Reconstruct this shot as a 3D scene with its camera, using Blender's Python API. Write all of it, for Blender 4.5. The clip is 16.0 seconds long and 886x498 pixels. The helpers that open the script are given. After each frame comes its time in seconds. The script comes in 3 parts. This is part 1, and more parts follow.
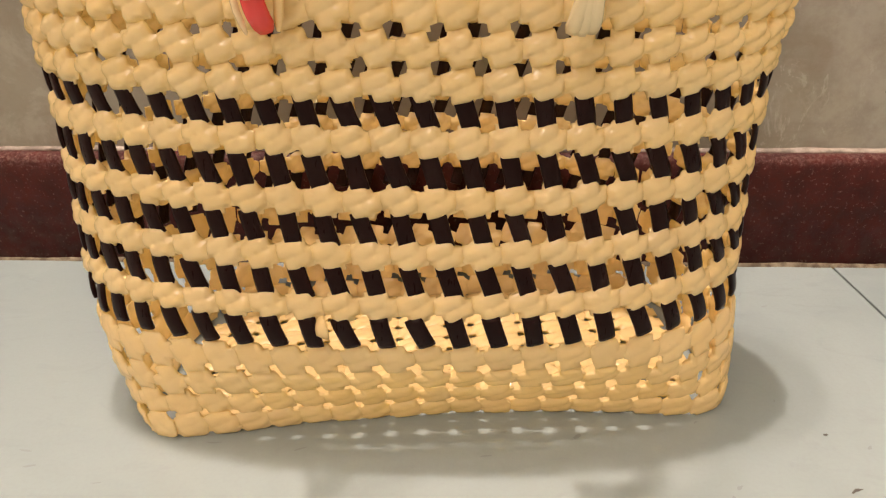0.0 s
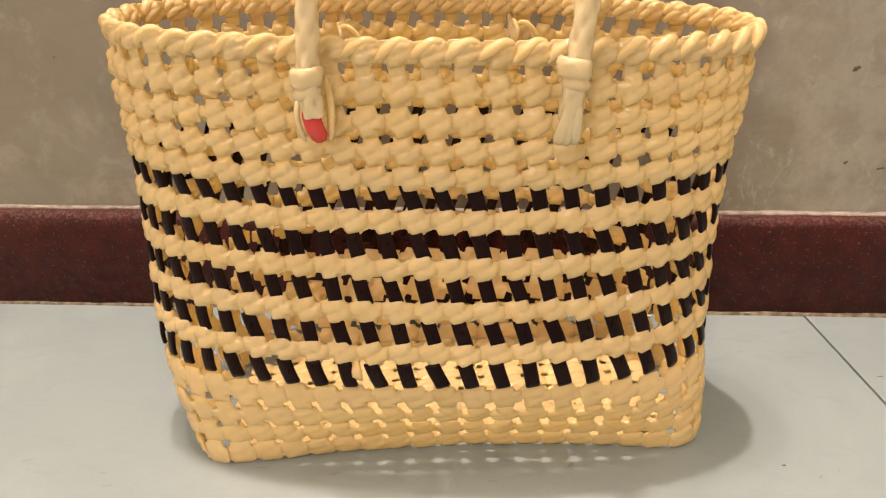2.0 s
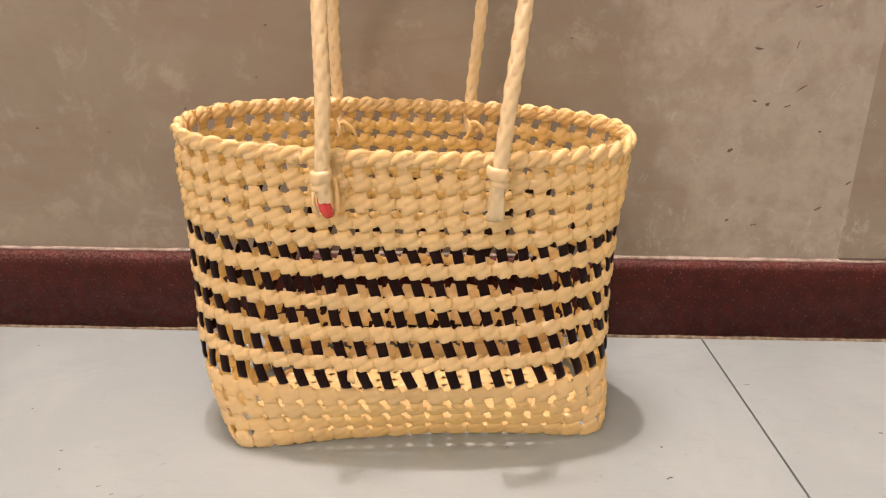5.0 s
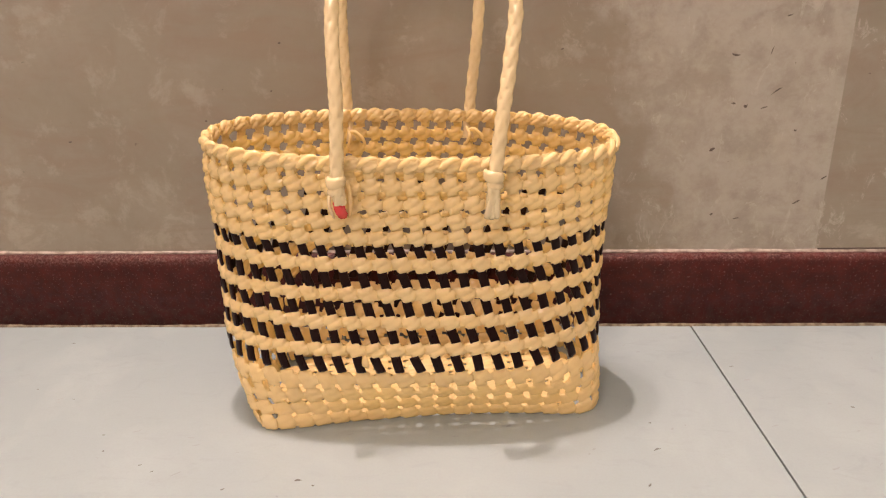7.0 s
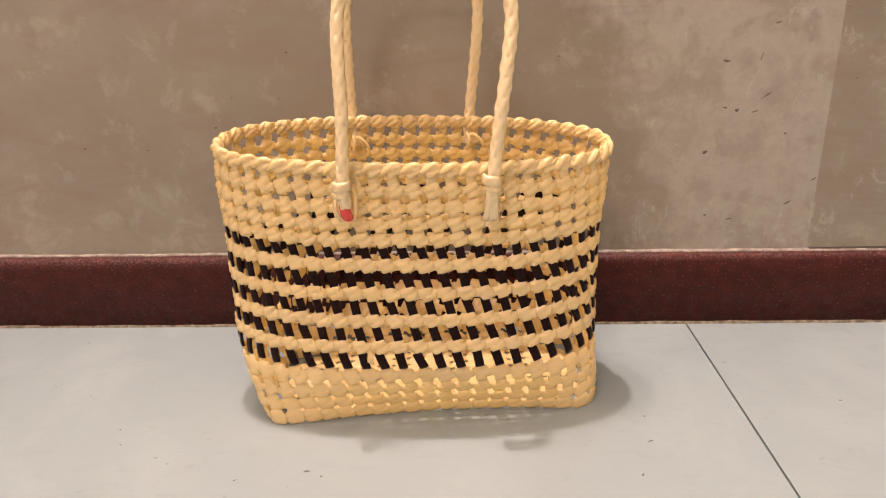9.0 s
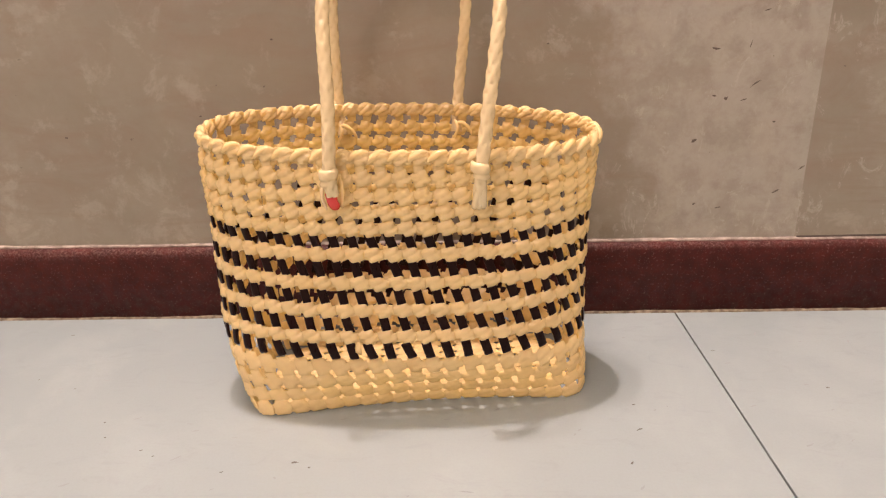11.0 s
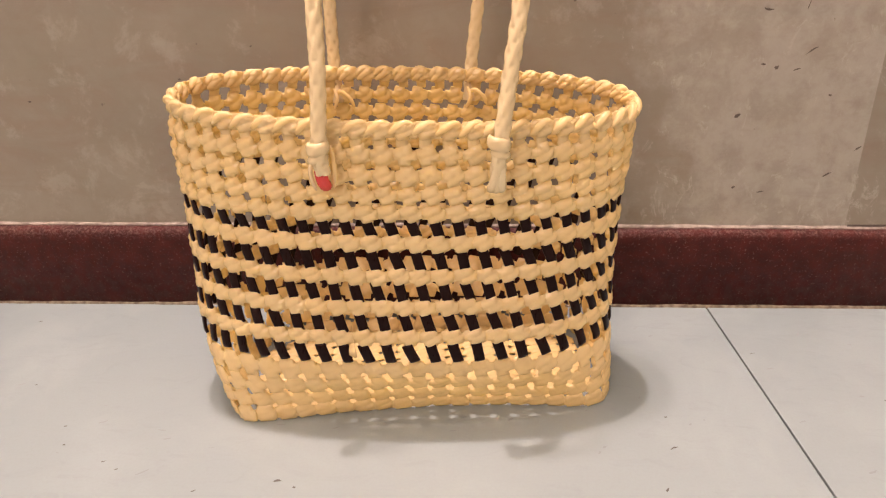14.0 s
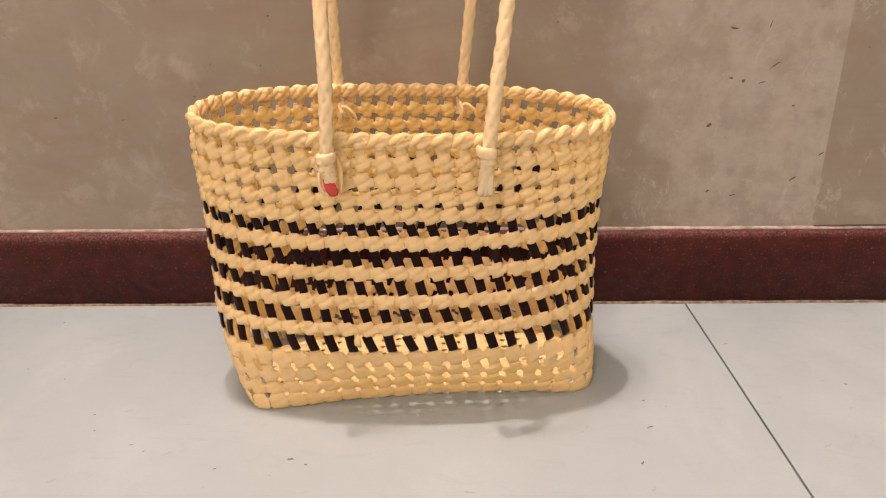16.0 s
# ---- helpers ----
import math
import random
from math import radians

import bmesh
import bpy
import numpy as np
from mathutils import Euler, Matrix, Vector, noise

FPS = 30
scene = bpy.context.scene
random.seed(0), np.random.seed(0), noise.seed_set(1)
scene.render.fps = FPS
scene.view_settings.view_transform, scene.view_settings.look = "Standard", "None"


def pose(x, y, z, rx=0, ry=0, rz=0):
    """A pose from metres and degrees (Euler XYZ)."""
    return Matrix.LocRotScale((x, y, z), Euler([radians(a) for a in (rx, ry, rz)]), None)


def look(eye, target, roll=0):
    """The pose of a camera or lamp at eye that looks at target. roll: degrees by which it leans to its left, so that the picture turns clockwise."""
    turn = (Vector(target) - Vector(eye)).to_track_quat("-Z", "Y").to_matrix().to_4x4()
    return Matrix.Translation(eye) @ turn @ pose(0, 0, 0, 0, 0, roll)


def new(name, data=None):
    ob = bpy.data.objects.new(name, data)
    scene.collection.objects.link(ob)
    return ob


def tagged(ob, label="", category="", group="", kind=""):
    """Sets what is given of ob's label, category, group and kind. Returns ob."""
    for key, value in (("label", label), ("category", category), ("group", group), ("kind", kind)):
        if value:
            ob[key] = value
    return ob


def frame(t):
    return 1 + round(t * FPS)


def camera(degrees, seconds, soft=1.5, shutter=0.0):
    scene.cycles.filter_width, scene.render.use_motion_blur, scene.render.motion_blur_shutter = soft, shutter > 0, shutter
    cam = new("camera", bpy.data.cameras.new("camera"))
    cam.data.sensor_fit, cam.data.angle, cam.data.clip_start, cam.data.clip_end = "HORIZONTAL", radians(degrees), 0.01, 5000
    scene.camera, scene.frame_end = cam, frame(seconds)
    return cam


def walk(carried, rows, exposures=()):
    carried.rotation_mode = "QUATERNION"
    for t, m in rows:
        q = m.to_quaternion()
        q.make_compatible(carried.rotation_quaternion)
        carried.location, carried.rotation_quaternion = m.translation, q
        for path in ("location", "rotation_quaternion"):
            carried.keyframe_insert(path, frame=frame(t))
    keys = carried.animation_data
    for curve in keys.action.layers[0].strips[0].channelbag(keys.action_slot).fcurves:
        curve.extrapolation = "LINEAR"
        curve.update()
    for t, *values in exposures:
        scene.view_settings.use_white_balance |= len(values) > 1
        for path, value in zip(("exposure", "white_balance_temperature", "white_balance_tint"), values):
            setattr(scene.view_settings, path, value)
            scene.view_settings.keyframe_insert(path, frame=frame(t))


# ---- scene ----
cam = camera(69.8, 16.0, soft=1.2)
PATH = [
    (0, (0.03, -0.464, 0.234), (-0.11, 1.337, -0.625), -1.5),
    (0.5, (0.028, -0.479, 0.24), (-0.121, 1.349, -0.556), -2.1),
    (1, (0.03, -0.49, 0.246), (-0.13, 1.354, -0.511), -2.2),
    (1.5, (0.031, -0.503, 0.261), (-0.138, 1.343, -0.49), -2.0),
    (2, (0.032, -0.517, 0.273), (-0.139, 1.326, -0.485), -1.6),
    (2.5, (0.035, -0.534, 0.29), (-0.13, 1.315, -0.454), -1.9),
    (3, (0.034, -0.563, 0.303), (-0.127, 1.294, -0.421), -1.1),
    (3.5, (0.041, -0.583, 0.315), (-0.089, 1.28, -0.4), -0.6),
    (4, (0.047, -0.605, 0.325), (-0.069, 1.265, -0.376), -0.5),
    (6.5, (0.058, -0.685, 0.35), (-0.074, 1.19, -0.332), -1.6),
    (7, (0.059, -0.694, 0.352), (-0.077, 1.182, -0.33), -2.0),
    (7.5, (0.061, -0.701, 0.353), (-0.071, 1.173, -0.334), -1.7),
    (8, (0.062, -0.706, 0.356), (-0.069, 1.164, -0.343), -2.0),
    (8.5, (0.06, -0.713, 0.357), (-0.082, 1.158, -0.333), -2.1),
    (8.7, (0.061, -0.717, 0.358), (-0.089, 1.159, -0.316), -2.4),
    (10.8, (0.071, -0.715, 0.363), (-0.073, 1.151, -0.342), -2.5),
    (11, (0.064, -0.713, 0.355), (-0.053, 1.157, -0.346), -2.3),
    (11.5, (0.06, -0.698, 0.351), (-0.063, 1.165, -0.364), -1.9),
    (12, (0.059, -0.68, 0.352), (-0.052, 1.177, -0.385), -1.7),
    (12.5, (0.056, -0.667, 0.345), (-0.053, 1.179, -0.418), -1.5),
    (13, (0.054, -0.655, 0.341), (-0.054, 1.183, -0.44), -1.0),
    (13.5, (0.056, -0.643, 0.342), (-0.06, 1.195, -0.438), -1.7),
    (14, (0.055, -0.636, 0.338), (-0.072, 1.202, -0.439), -1.5),
    (14.5, (0.056, -0.638, 0.342), (-0.062, 1.202, -0.432), -1.6),
    (15, (0.057, -0.654, 0.345), (-0.053, 1.194, -0.412), -1.3),
    (15.5, (0.06, -0.671, 0.351), (-0.047, 1.187, -0.381), -1.6),
    (16, (0.061, -0.687, 0.35), (-0.062, 1.163, -0.399), -2.0),
]
walk(cam, [(t, look(eye, target, roll)) for t, eye, target, roll in PATH],
     exposures=[(0, -0.02, 6550, 12), (3, -0.03, 6550, 13), (4, -0.02, 6500, 22), (8, 0.0, 6500, 22), (13, 0.0, 6500, 25), (16, 0.0, 6500, 23)])

# ---- world and lamps ----
world = bpy.data.worlds.new("world")
scene.world = world
world.use_nodes = True
world.node_tree.nodes["Background"].inputs[0].default_value = (0.9, 0.85, 0.8, 1)
world.node_tree.nodes["Background"].inputs[1].default_value = 0.02


def lamp(name, kind, energy, colour, m, **more):
    d = bpy.data.lights.new(name, kind)
    d.energy, d.color = energy, colour
    if "radius" in more:
        d.shadow_soft_size = more["radius"]
    if "size" in more:
        d.shape, d.size, d.size_y = "RECTANGLE", more["size"][0], more["size"][1]
    ob = new(name, d)
    ob.matrix_world = m
    return ob


# two bulbs of a fitting on the wall, high above the bag, and the room's ceiling panel behind the viewer
WARM = (1.0, 0.83, 0.715)
lamp("wall_bulb_light", "POINT", 250.0, WARM, pose(-0.14, -0.025, 3.05), radius=0.034)
lamp("wall_bulb_light", "POINT", 100.0, WARM, pose(-0.40, -0.025, 3.05), radius=0.034)
lamp("ceiling_panel_light", "AREA", 26.0, WARM, look((-0.55, -2.1, 2.3), (0.0, -0.15, 0.1)), size=(0.6, 0.5))


# ---- materials ----
def material(name, colour, rough=0.5, metal=0.0, **more):
    m = bpy.data.materials.new(name)
    m.use_nodes = True
    b = m.node_tree.nodes["Principled BSDF"]
    b.inputs["Base Color"].default_value = (*colour, 1)
    b.inputs["Roughness"].default_value = rough
    b.inputs["Metallic"].default_value = metal
    for key, value in more.items():
        b.inputs[key.replace("_", " ")].default_value = value
    return m, m.node_tree, b


def noise_tex(tree, vec, scale, detail=4.0, rough=0.55, distortion=0.0):
    n = tree.nodes.new("ShaderNodeTexNoise")
    n.inputs["Scale"].default_value, n.inputs["Detail"].default_value = scale, detail
    n.inputs["Roughness"].default_value, n.inputs["Distortion"].default_value = rough, distortion
    tree.links.new(vec, n.inputs["Vector"])
    return n.outputs["Fac"]


def ramp(tree, fac, lo, hi, a=0.0, b=1.0):
    n = tree.nodes.new("ShaderNodeMapRange")
    n.interpolation_type = "SMOOTHSTEP"
    for key, value in (("From Min", lo), ("From Max", hi), ("To Min", a), ("To Max", b)):
        n.inputs[key].default_value = value
    tree.links.new(fac, n.inputs["Value"])
    return n.outputs["Result"]


def mix(tree, fac, a, b, blend="MIX"):
    n = tree.nodes.new("ShaderNodeMix")
    n.data_type, n.blend_type = "RGBA", blend
    for socket, value in ((0, fac), (6, a), (7, b)):
        if isinstance(value, (int, float)):
            n.inputs[socket].default_value = value
        elif isinstance(value, tuple):
            n.inputs[socket].default_value = (*value, 1)
        else:
            tree.links.new(value, n.inputs[socket])
    return n.outputs[2]


def maths(tree, op, a, b=0.0):
    n = tree.nodes.new("ShaderNodeMath")
    n.operation = op
    for i, value in enumerate((a, b)):
        if isinstance(value, (int, float)):
            n.inputs[i].default_value = value
        else:
            tree.links.new(value, n.inputs[i])
    return n.outputs[0]


def bump(tree, b, height, strength, distance):
    n = tree.nodes.new("ShaderNodeBump")
    n.inputs["Strength"].default_value, n.inputs["Distance"].default_value = strength, distance
    tree.links.new(height, n.inputs["Height"])
    tree.links.new(n.outputs[0], b.inputs["Normal"])


def coords(tree):
    return tree.nodes.new("ShaderNodeNewGeometry").outputs["Position"]


def stretched(tree, vec, scale, turn=(0, 0, 0)):
    n = tree.nodes.new("ShaderNodeMapping")
    n.inputs["Scale"].default_value, n.inputs["Rotation"].default_value = scale, turn
    tree.links.new(vec, n.inputs["Vector"])
    return n.outputs[0]


def xyz(tree, vec):
    n = tree.nodes.new("ShaderNodeSeparateXYZ")
    tree.links.new(vec, n.inputs[0])
    return n.outputs


def plastic(name, colour, dark, glow, clear=0.3):
    """Glossy cane that lets some light through."""
    m, t, b = material(name, colour, 0.3)
    p = coords(t)
    rnd = t.nodes.new("ShaderNodeObjectInfo").outputs["Random"]
    isl = t.nodes.new("ShaderNodeNewGeometry").outputs["Random Per Island"]
    var = maths(t, "MULTIPLY", maths(t, "ADD", rnd, isl), 0.5)
    c = mix(t, ramp(t, var, 0.1, 0.9, 0.0, 0.6), colour, dark)
    c = mix(t, ramp(t, noise_tex(t, p, 900, 3, 0.6), 0.66, 0.76, 0.0, 0.35), c, tuple(k * 0.62 for k in dark))
    t.links.new(c, b.inputs["Base Color"])
    t.links.new(ramp(t, noise_tex(t, p, 260, 3), 0.3, 0.7, 0.12, 0.27), b.inputs["Roughness"])
    b.inputs["Specular IOR Level"].default_value = 0.8
    bump(t, b, noise_tex(t, p, 260, 3, 0.55), 0.10, 0.0010)
    thin = t.nodes.new("ShaderNodeBsdfTranslucent")
    thin.inputs["Color"].default_value = (*glow, 1)
    both = t.nodes.new("ShaderNodeMixShader")
    both.inputs[0].default_value = clear
    t.links.new(b.outputs[0], both.inputs[1])
    t.links.new(thin.outputs[0], both.inputs[2])
    t.links.new(both.outputs[0], t.nodes["Material Output"].inputs["Surface"])
    return m


CREAM = plastic("cream_plastic", (0.955, 0.750, 0.415), (0.945, 0.703, 0.335), (1.0, 0.88, 0.20), 0.30)
HANDLE = plastic("handle_plastic", (0.90, 0.76, 0.47), (0.84, 0.66, 0.35), (0.92, 0.72, 0.30), 0.15)
RED = plastic("red_plastic", (0.86, 0.07, 0.06), (0.70, 0.04, 0.045), (0.9, 0.12, 0.06), 0.15)

BLACK, t, b = material("black_plastic", (0.013, 0.0036, 0.003), 0.3, Specular_IOR_Level=0.13)
p = coords(t)
t.links.new(ramp(t, noise_tex(t, stretched(t, p, (1, 1, 0.12)), 700, 3), 0.3, 0.75, 0.27, 0.38), b.inputs["Roughness"])
bump(t, b, noise_tex(t, stretched(t, p, (1, 1, 0.12)), 600, 3), 0.02, 0.0004)

FLOOR, t, b = material("polished_tile", (0.62, 0.62, 0.60), 0.28)
p = coords(t)
c = mix(t, ramp(t, noise_tex(t, p, 1.6, 2, 0.5), 0.2, 0.8), (0.275, 0.331, 0.336), (0.295, 0.350, 0.353))
c = mix(t, ramp(t, noise_tex(t, p, 6, 5, 0.6, 0.5), 0.42, 0.68, 0.0, 0.45), c, (0.346, 0.407, 0.405))
c = mix(t, ramp(t, noise_tex(t, stretched(t, p, (1.0, 2.2, 1.0), (0, 0, 0.4)), 21, 6, 0.68, 1.2), 0.52, 0.72, 0.0, 0.30), c, (0.25, 0.285, 0.295))
c = mix(t, ramp(t, noise_tex(t, p, 420, 3, 0.6), 0.35, 0.75, 0.0, 0.12), c, (0.24, 0.262, 0.268))
t.links.new(c, b.inputs["Base Color"])
t.links.new(ramp(t, noise_tex(t, p, 300, 3), 0.3, 0.7, 0.15, 0.23), b.inputs["Roughness"])
bump(t, b, noise_tex(t, p, 160, 2), 0.03, 0.0006)

JOINT, t, b = material("dark_grout", (0.05, 0.045, 0.04), 0.9)

WALL, t, b = material("stained_plaster", (0.34, 0.29, 0.24), 0.62)
p = coords(t)
ax = xyz(t, p)
big = noise_tex(t, p, 3.0, 6, 0.6, 1.2)
mid = noise_tex(t, stretched(t, p, (1.0, 1.0, 2.6)), 7.0, 7, 0.62, 1.5)
c = mix(t, ramp(t, big, 0.3, 0.7), (0.245, 0.218, 0.168), (0.306, 0.279, 0.224))
c = mix(t, ramp(t, mid, 0.42, 0.70, 0.0, 0.55), c, (0.260, 0.200, 0.153))
# paler, re-plastered patch with a cut upright edge and a ragged far side
ragged = maths(t, "ADD", ax[0], maths(t, "MULTIPLY", maths(t, "SUBTRACT", noise_tex(t, p, 14, 6, 0.65), 0.5), 0.20))
ragged = maths(t, "ADD", ragged, maths(t, "MULTIPLY", ax[2], 0.35))
above = maths(t, "ADD", ax[2], maths(t, "MULTIPLY", maths(t, "SUBTRACT", noise_tex(t, p, 12, 6, 0.65), 0.5), 0.16))
patch = maths(t, "MULTIPLY", ramp(t, ragged, 0.285, 0.345), ramp(t, ax[0], 0.4345, 0.4335))
patch = maths(t, "MULTIPLY", patch, ramp(t, above, 0.425, 0.385))
patch = maths(t, "MULTIPLY", patch, ramp(t, noise_tex(t, p, 30, 7, 0.66, 0.15), 0.36, 0.56, 0.45, 1.0))
c = mix(t, maths(t, "MULTIPLY", patch, 0.9), c, (0.40, 0.378, 0.325))
c = mix(t, maths(t, "MULTIPLY", ramp(t, noise_tex(t, p, 17, 8, 0.72, 0.3), 0.53, 0.64), 0.42), c, (0.415, 0.385, 0.318))
scrape = maths(t, "MULTIPLY", ramp(t, noise_tex(t, stretched(t, p, (1.0, 1.0, 0.6), (0, 0.5, 0)), 42, 8, 0.75, 0.8), 0.57, 0.64), ramp(t, ragged, 0.20, 0.30))
c = mix(t, maths(t, "MULTIPLY", scrape, 0.55), c, (0.475, 0.452, 0.39))
c = mix(t, ramp(t, noise_tex(t, p, 85, 6, 0.7, 0.4), 0.40, 0.68, 0.0, 0.22), c, (0.235, 0.195, 0.15))
speck = ramp(t, noise_tex(t, stretched(t, p, (75, 75, 120), (0, 0.5, 0)), 1.0, 3, 0.6, 0.6), 0.725, 0.76)
c = mix(t, maths(t, "MULTIPLY", speck, 0.6), c, (0.10, 0.08, 0.06))
streak = ramp(t, noise_tex(t, stretched(t, p, (3, 3, 26), (0, 0.25, 0)), 1.0, 4, 0.6, 1.0), 0.60, 0.72)
c = mix(t, maths(t, "MULTIPLY", streak, 0.25), c, (0.22, 0.18, 0.145))
t.links.new(c, b.inputs["Base Color"])
t.links.new(ramp(t, mid, 0.3, 0.7, 0.45, 0.75), b.inputs["Roughness"])
bump(t, b, noise_tex(t, p, 40, 6, 0.6), 0.12, 0.002)

CHIP, t, b = material("chipped_plaster", (0.115, 0.095, 0.078), 0.9)
SCUFF, t, b = material("dark_scuff", (0.075, 0.072, 0.063), 0.7)
FAINT, t, b = material("faint_scuff", (0.20, 0.231, 0.242), 0.5)

SKIRT, t, b = material("maroon_stone", (0.055, 0.012, 0.010), 0.45, Specular_IOR_Level=0.22)
p = coords(t)
ax = xyz(t, p)
c = mix(t, ramp(t, noise_tex(t, p, 60, 6, 0.65), 0.35, 0.7), (0.040, 0.0068, 0.0058), (0.074, 0.0125, 0.0098))
fleck = ramp(t, noise_tex(t, p, 330, 4, 0.68), 0.58, 0.68)
c = mix(t, maths(t, "MULTIPLY", fleck, 0.42), c, (0.27, 0.17, 0.145))
worn = maths(t, "ADD", ax[2], maths(t, "MULTIPLY", maths(t, "SUBTRACT", noise_tex(t, p, 240, 5, 0.7), 0.5), 0.022))
worn = maths(t, "MULTIPLY", ramp(t, worn, 0.079, 0.0895), ramp(t, noise_tex(t, p, 360, 5, 0.65), 0.42, 0.66))
c = mix(t, maths(t, "MULTIPLY", worn, 0.4), c, (0.20, 0.135, 0.115))
t.links.new(c, b.inputs["Base Color"])
t.links.new(ramp(t, noise_tex(t, p, 120, 4), 0.3, 0.7, 0.5, 0.75), b.inputs["Roughness"])
bump(t, b, noise_tex(t, p, 260, 5), 0.3, 0.001)

BEAD, t, b = material("pale_mortar", (0.55, 0.44, 0.37), 0.85)
p = coords(t)
c = mix(t, ramp(t, noise_tex(t, p, 90, 5), 0.35, 0.65), (0.35, 0.30, 0.255), (0.19, 0.155, 0.13))
t.links.new(c, b.inputs["Base Color"])
bump(t, b, noise_tex(t, p, 200, 4), 0.5, 0.002)

DIRT, t, b = material("tan_grout", (0.30, 0.22, 0.13), 0.9)
p = coords(t)
c = mix(t, ramp(t, noise_tex(t, p, 110, 5), 0.35, 0.65), (0.22, 0.18, 0.125), (0.085, 0.062, 0.04))
t.links.new(c, b.inputs["Base Color"])
bump(t, b, noise_tex(t, p, 300, 4), 0.6, 0.002)

PAINT, t, b = material("room_paint", (0.70, 0.66, 0.58), 0.7)
p = coords(t)
c = mix(t, ramp(t, noise_tex(t, p, 2.5, 6), 0.3, 0.7), (0.66, 0.61, 0.53), (0.74, 0.70, 0.62))
t.links.new(c, b.inputs["Base Color"])
CEIL, t, b = material("ceiling_paint", (0.78, 0.76, 0.72), 0.8)
p = coords(t)
c = mix(t, ramp(t, noise_tex(t, p, 3.0, 6), 0.3, 0.7), (0.75, 0.73, 0.69), (0.80, 0.79, 0.75))
t.links.new(c, b.inputs["Base Color"])


# ---- geometry helpers ----
def mesh_of(name, verts, faces, mat, smooth=True):
    me = bpy.data.meshes.new(name)
    me.from_pydata([tuple(map(float, v)) for v in verts], [], [tuple(int(i) for i in f) for f in faces])
    me.materials.append(mat)
    if smooth:
        me.polygons.foreach_set("use_smooth", [True] * len(me.polygons))
    me.update()
    return me


def part(name, geo, mat, parent, label="", smooth=True):
    ob = new(name, mesh_of(name, geo[0], geo[1], mat, smooth))
    ob.parent = parent
    return tagged(ob, label)


def join(geos):
    verts, faces, n = [], [], 0
    for v, f in geos:
        verts.append(np.asarray(v, float))
        faces.extend([tuple(i + n for i in q) for q in f])
        n += len(v)
    return np.vstack(verts), faces


def moved(geo, m):
    v = np.c_[geo[0], np.ones(len(geo[0]))] @ np.array(m).T
    return v[:, :3], geo[1]


def box(x0, y0, z0, x1, y1, z1, bevel=0.0):
    bm = bmesh.new()
    bmesh.ops.create_cube(bm, size=1.0, matrix=Matrix.LocRotScale(
        ((x0 + x1) / 2, (y0 + y1) / 2, (z0 + z1) / 2), None, (x1 - x0, y1 - y0, z1 - z0)))
    if bevel:
        bmesh.ops.bevel(bm, geom=bm.edges[:], offset=bevel, segments=2, affect="EDGES", profile=0.6)
    bm.verts.index_update()
    geo = np.array([v.co[:] for v in bm.verts]), [tuple(v.index for v in f.verts) for f in bm.faces]
    bm.free()
    return geo


def smooth_path(points, count):
    """A Catmull-Rom curve through the points."""
    pts = np.array(points, float)
    ext = np.vstack([2 * pts[0] - pts[1], pts, 2 * pts[-1] - pts[-2]])
    out = []
    for s in np.linspace(0, len(pts) - 1 - 1e-9, count):
        i, f = int(s), s - int(s)
        a, b_, c_, d = ext[i:i + 4]
        out.append(0.5 * (2 * b_ + (c_ - a) * f + (2 * a - 5 * b_ + 4 * c_ - d) * f ** 2 + (3 * b_ - a - 3 * c_ + d) * f ** 3))
    return np.array(out)


def strap(points, width, thick, out=(0, 0, 1), count=7, seg=8, taper=0.45, square=2.6, ease=1.3, grow=0.0):
    """A flat-oval strap swept along a path; its flat side faces out."""
    pts = smooth_path(points, count)
    tan = np.gradient(pts, axis=0)
    tan /= np.linalg.norm(tan, axis=1)[:, None]
    out = np.broadcast_to(np.asarray(out, float), pts.shape)
    side = np.cross(out, tan)
    side /= np.linalg.norm(side, axis=1)[:, None]
    nor = np.cross(tan, side)
    verts, faces = [], []
    for i in range(count):
        s = i / (count - 1)
        end = min(s, 1 - s) * (count - 1)
        k = taper + (1 - taper) * math.sin(0.5 * math.pi * min(1.0, end / ease)) * (1 - grow * (1 - s))
        for j in range(seg):
            a = 2 * math.pi * j / seg
            ca, sa = math.cos(a), math.sin(a)
            r = (abs(ca) ** square + abs(sa) ** square) ** (-1 / square)
            verts.append(pts[i] + side[i] * (width / 2 * k * ca * r) + nor[i] * (thick / 2 * (0.4 + 0.6 * k) * sa * r))
    for i in range(count - 1):
        for j in range(seg):
            k = (j + 1) % seg
            faces.append((i * seg + j, i * seg + k, (i + 1) * seg + k, (i + 1) * seg + j))
    for i, s in ((0, -1), (count - 1, 1)):
        c = len(verts)
        verts.append(pts[i] + tan[i] * s * thick * 0.22)
        for j in range(seg):
            k = (j + 1) % seg
            faces.append((c, i * seg + k, i * seg + j) if s < 0 else (c, i * seg + j, i * seg + k))
    return np.array(verts), faces


# ---- the room ----
WALL_Y, SKIRT_Y = 0.012, 0.0
floor = tagged(new("floor"), "pale grey-white polished floor tiles with dark joints", "floor", kind="structure")
part("screed", box(-2.2, -3.62, -0.06, 2.74, 0.14, -0.006), JOINT, floor, "dark joint bed under the tiles", False)

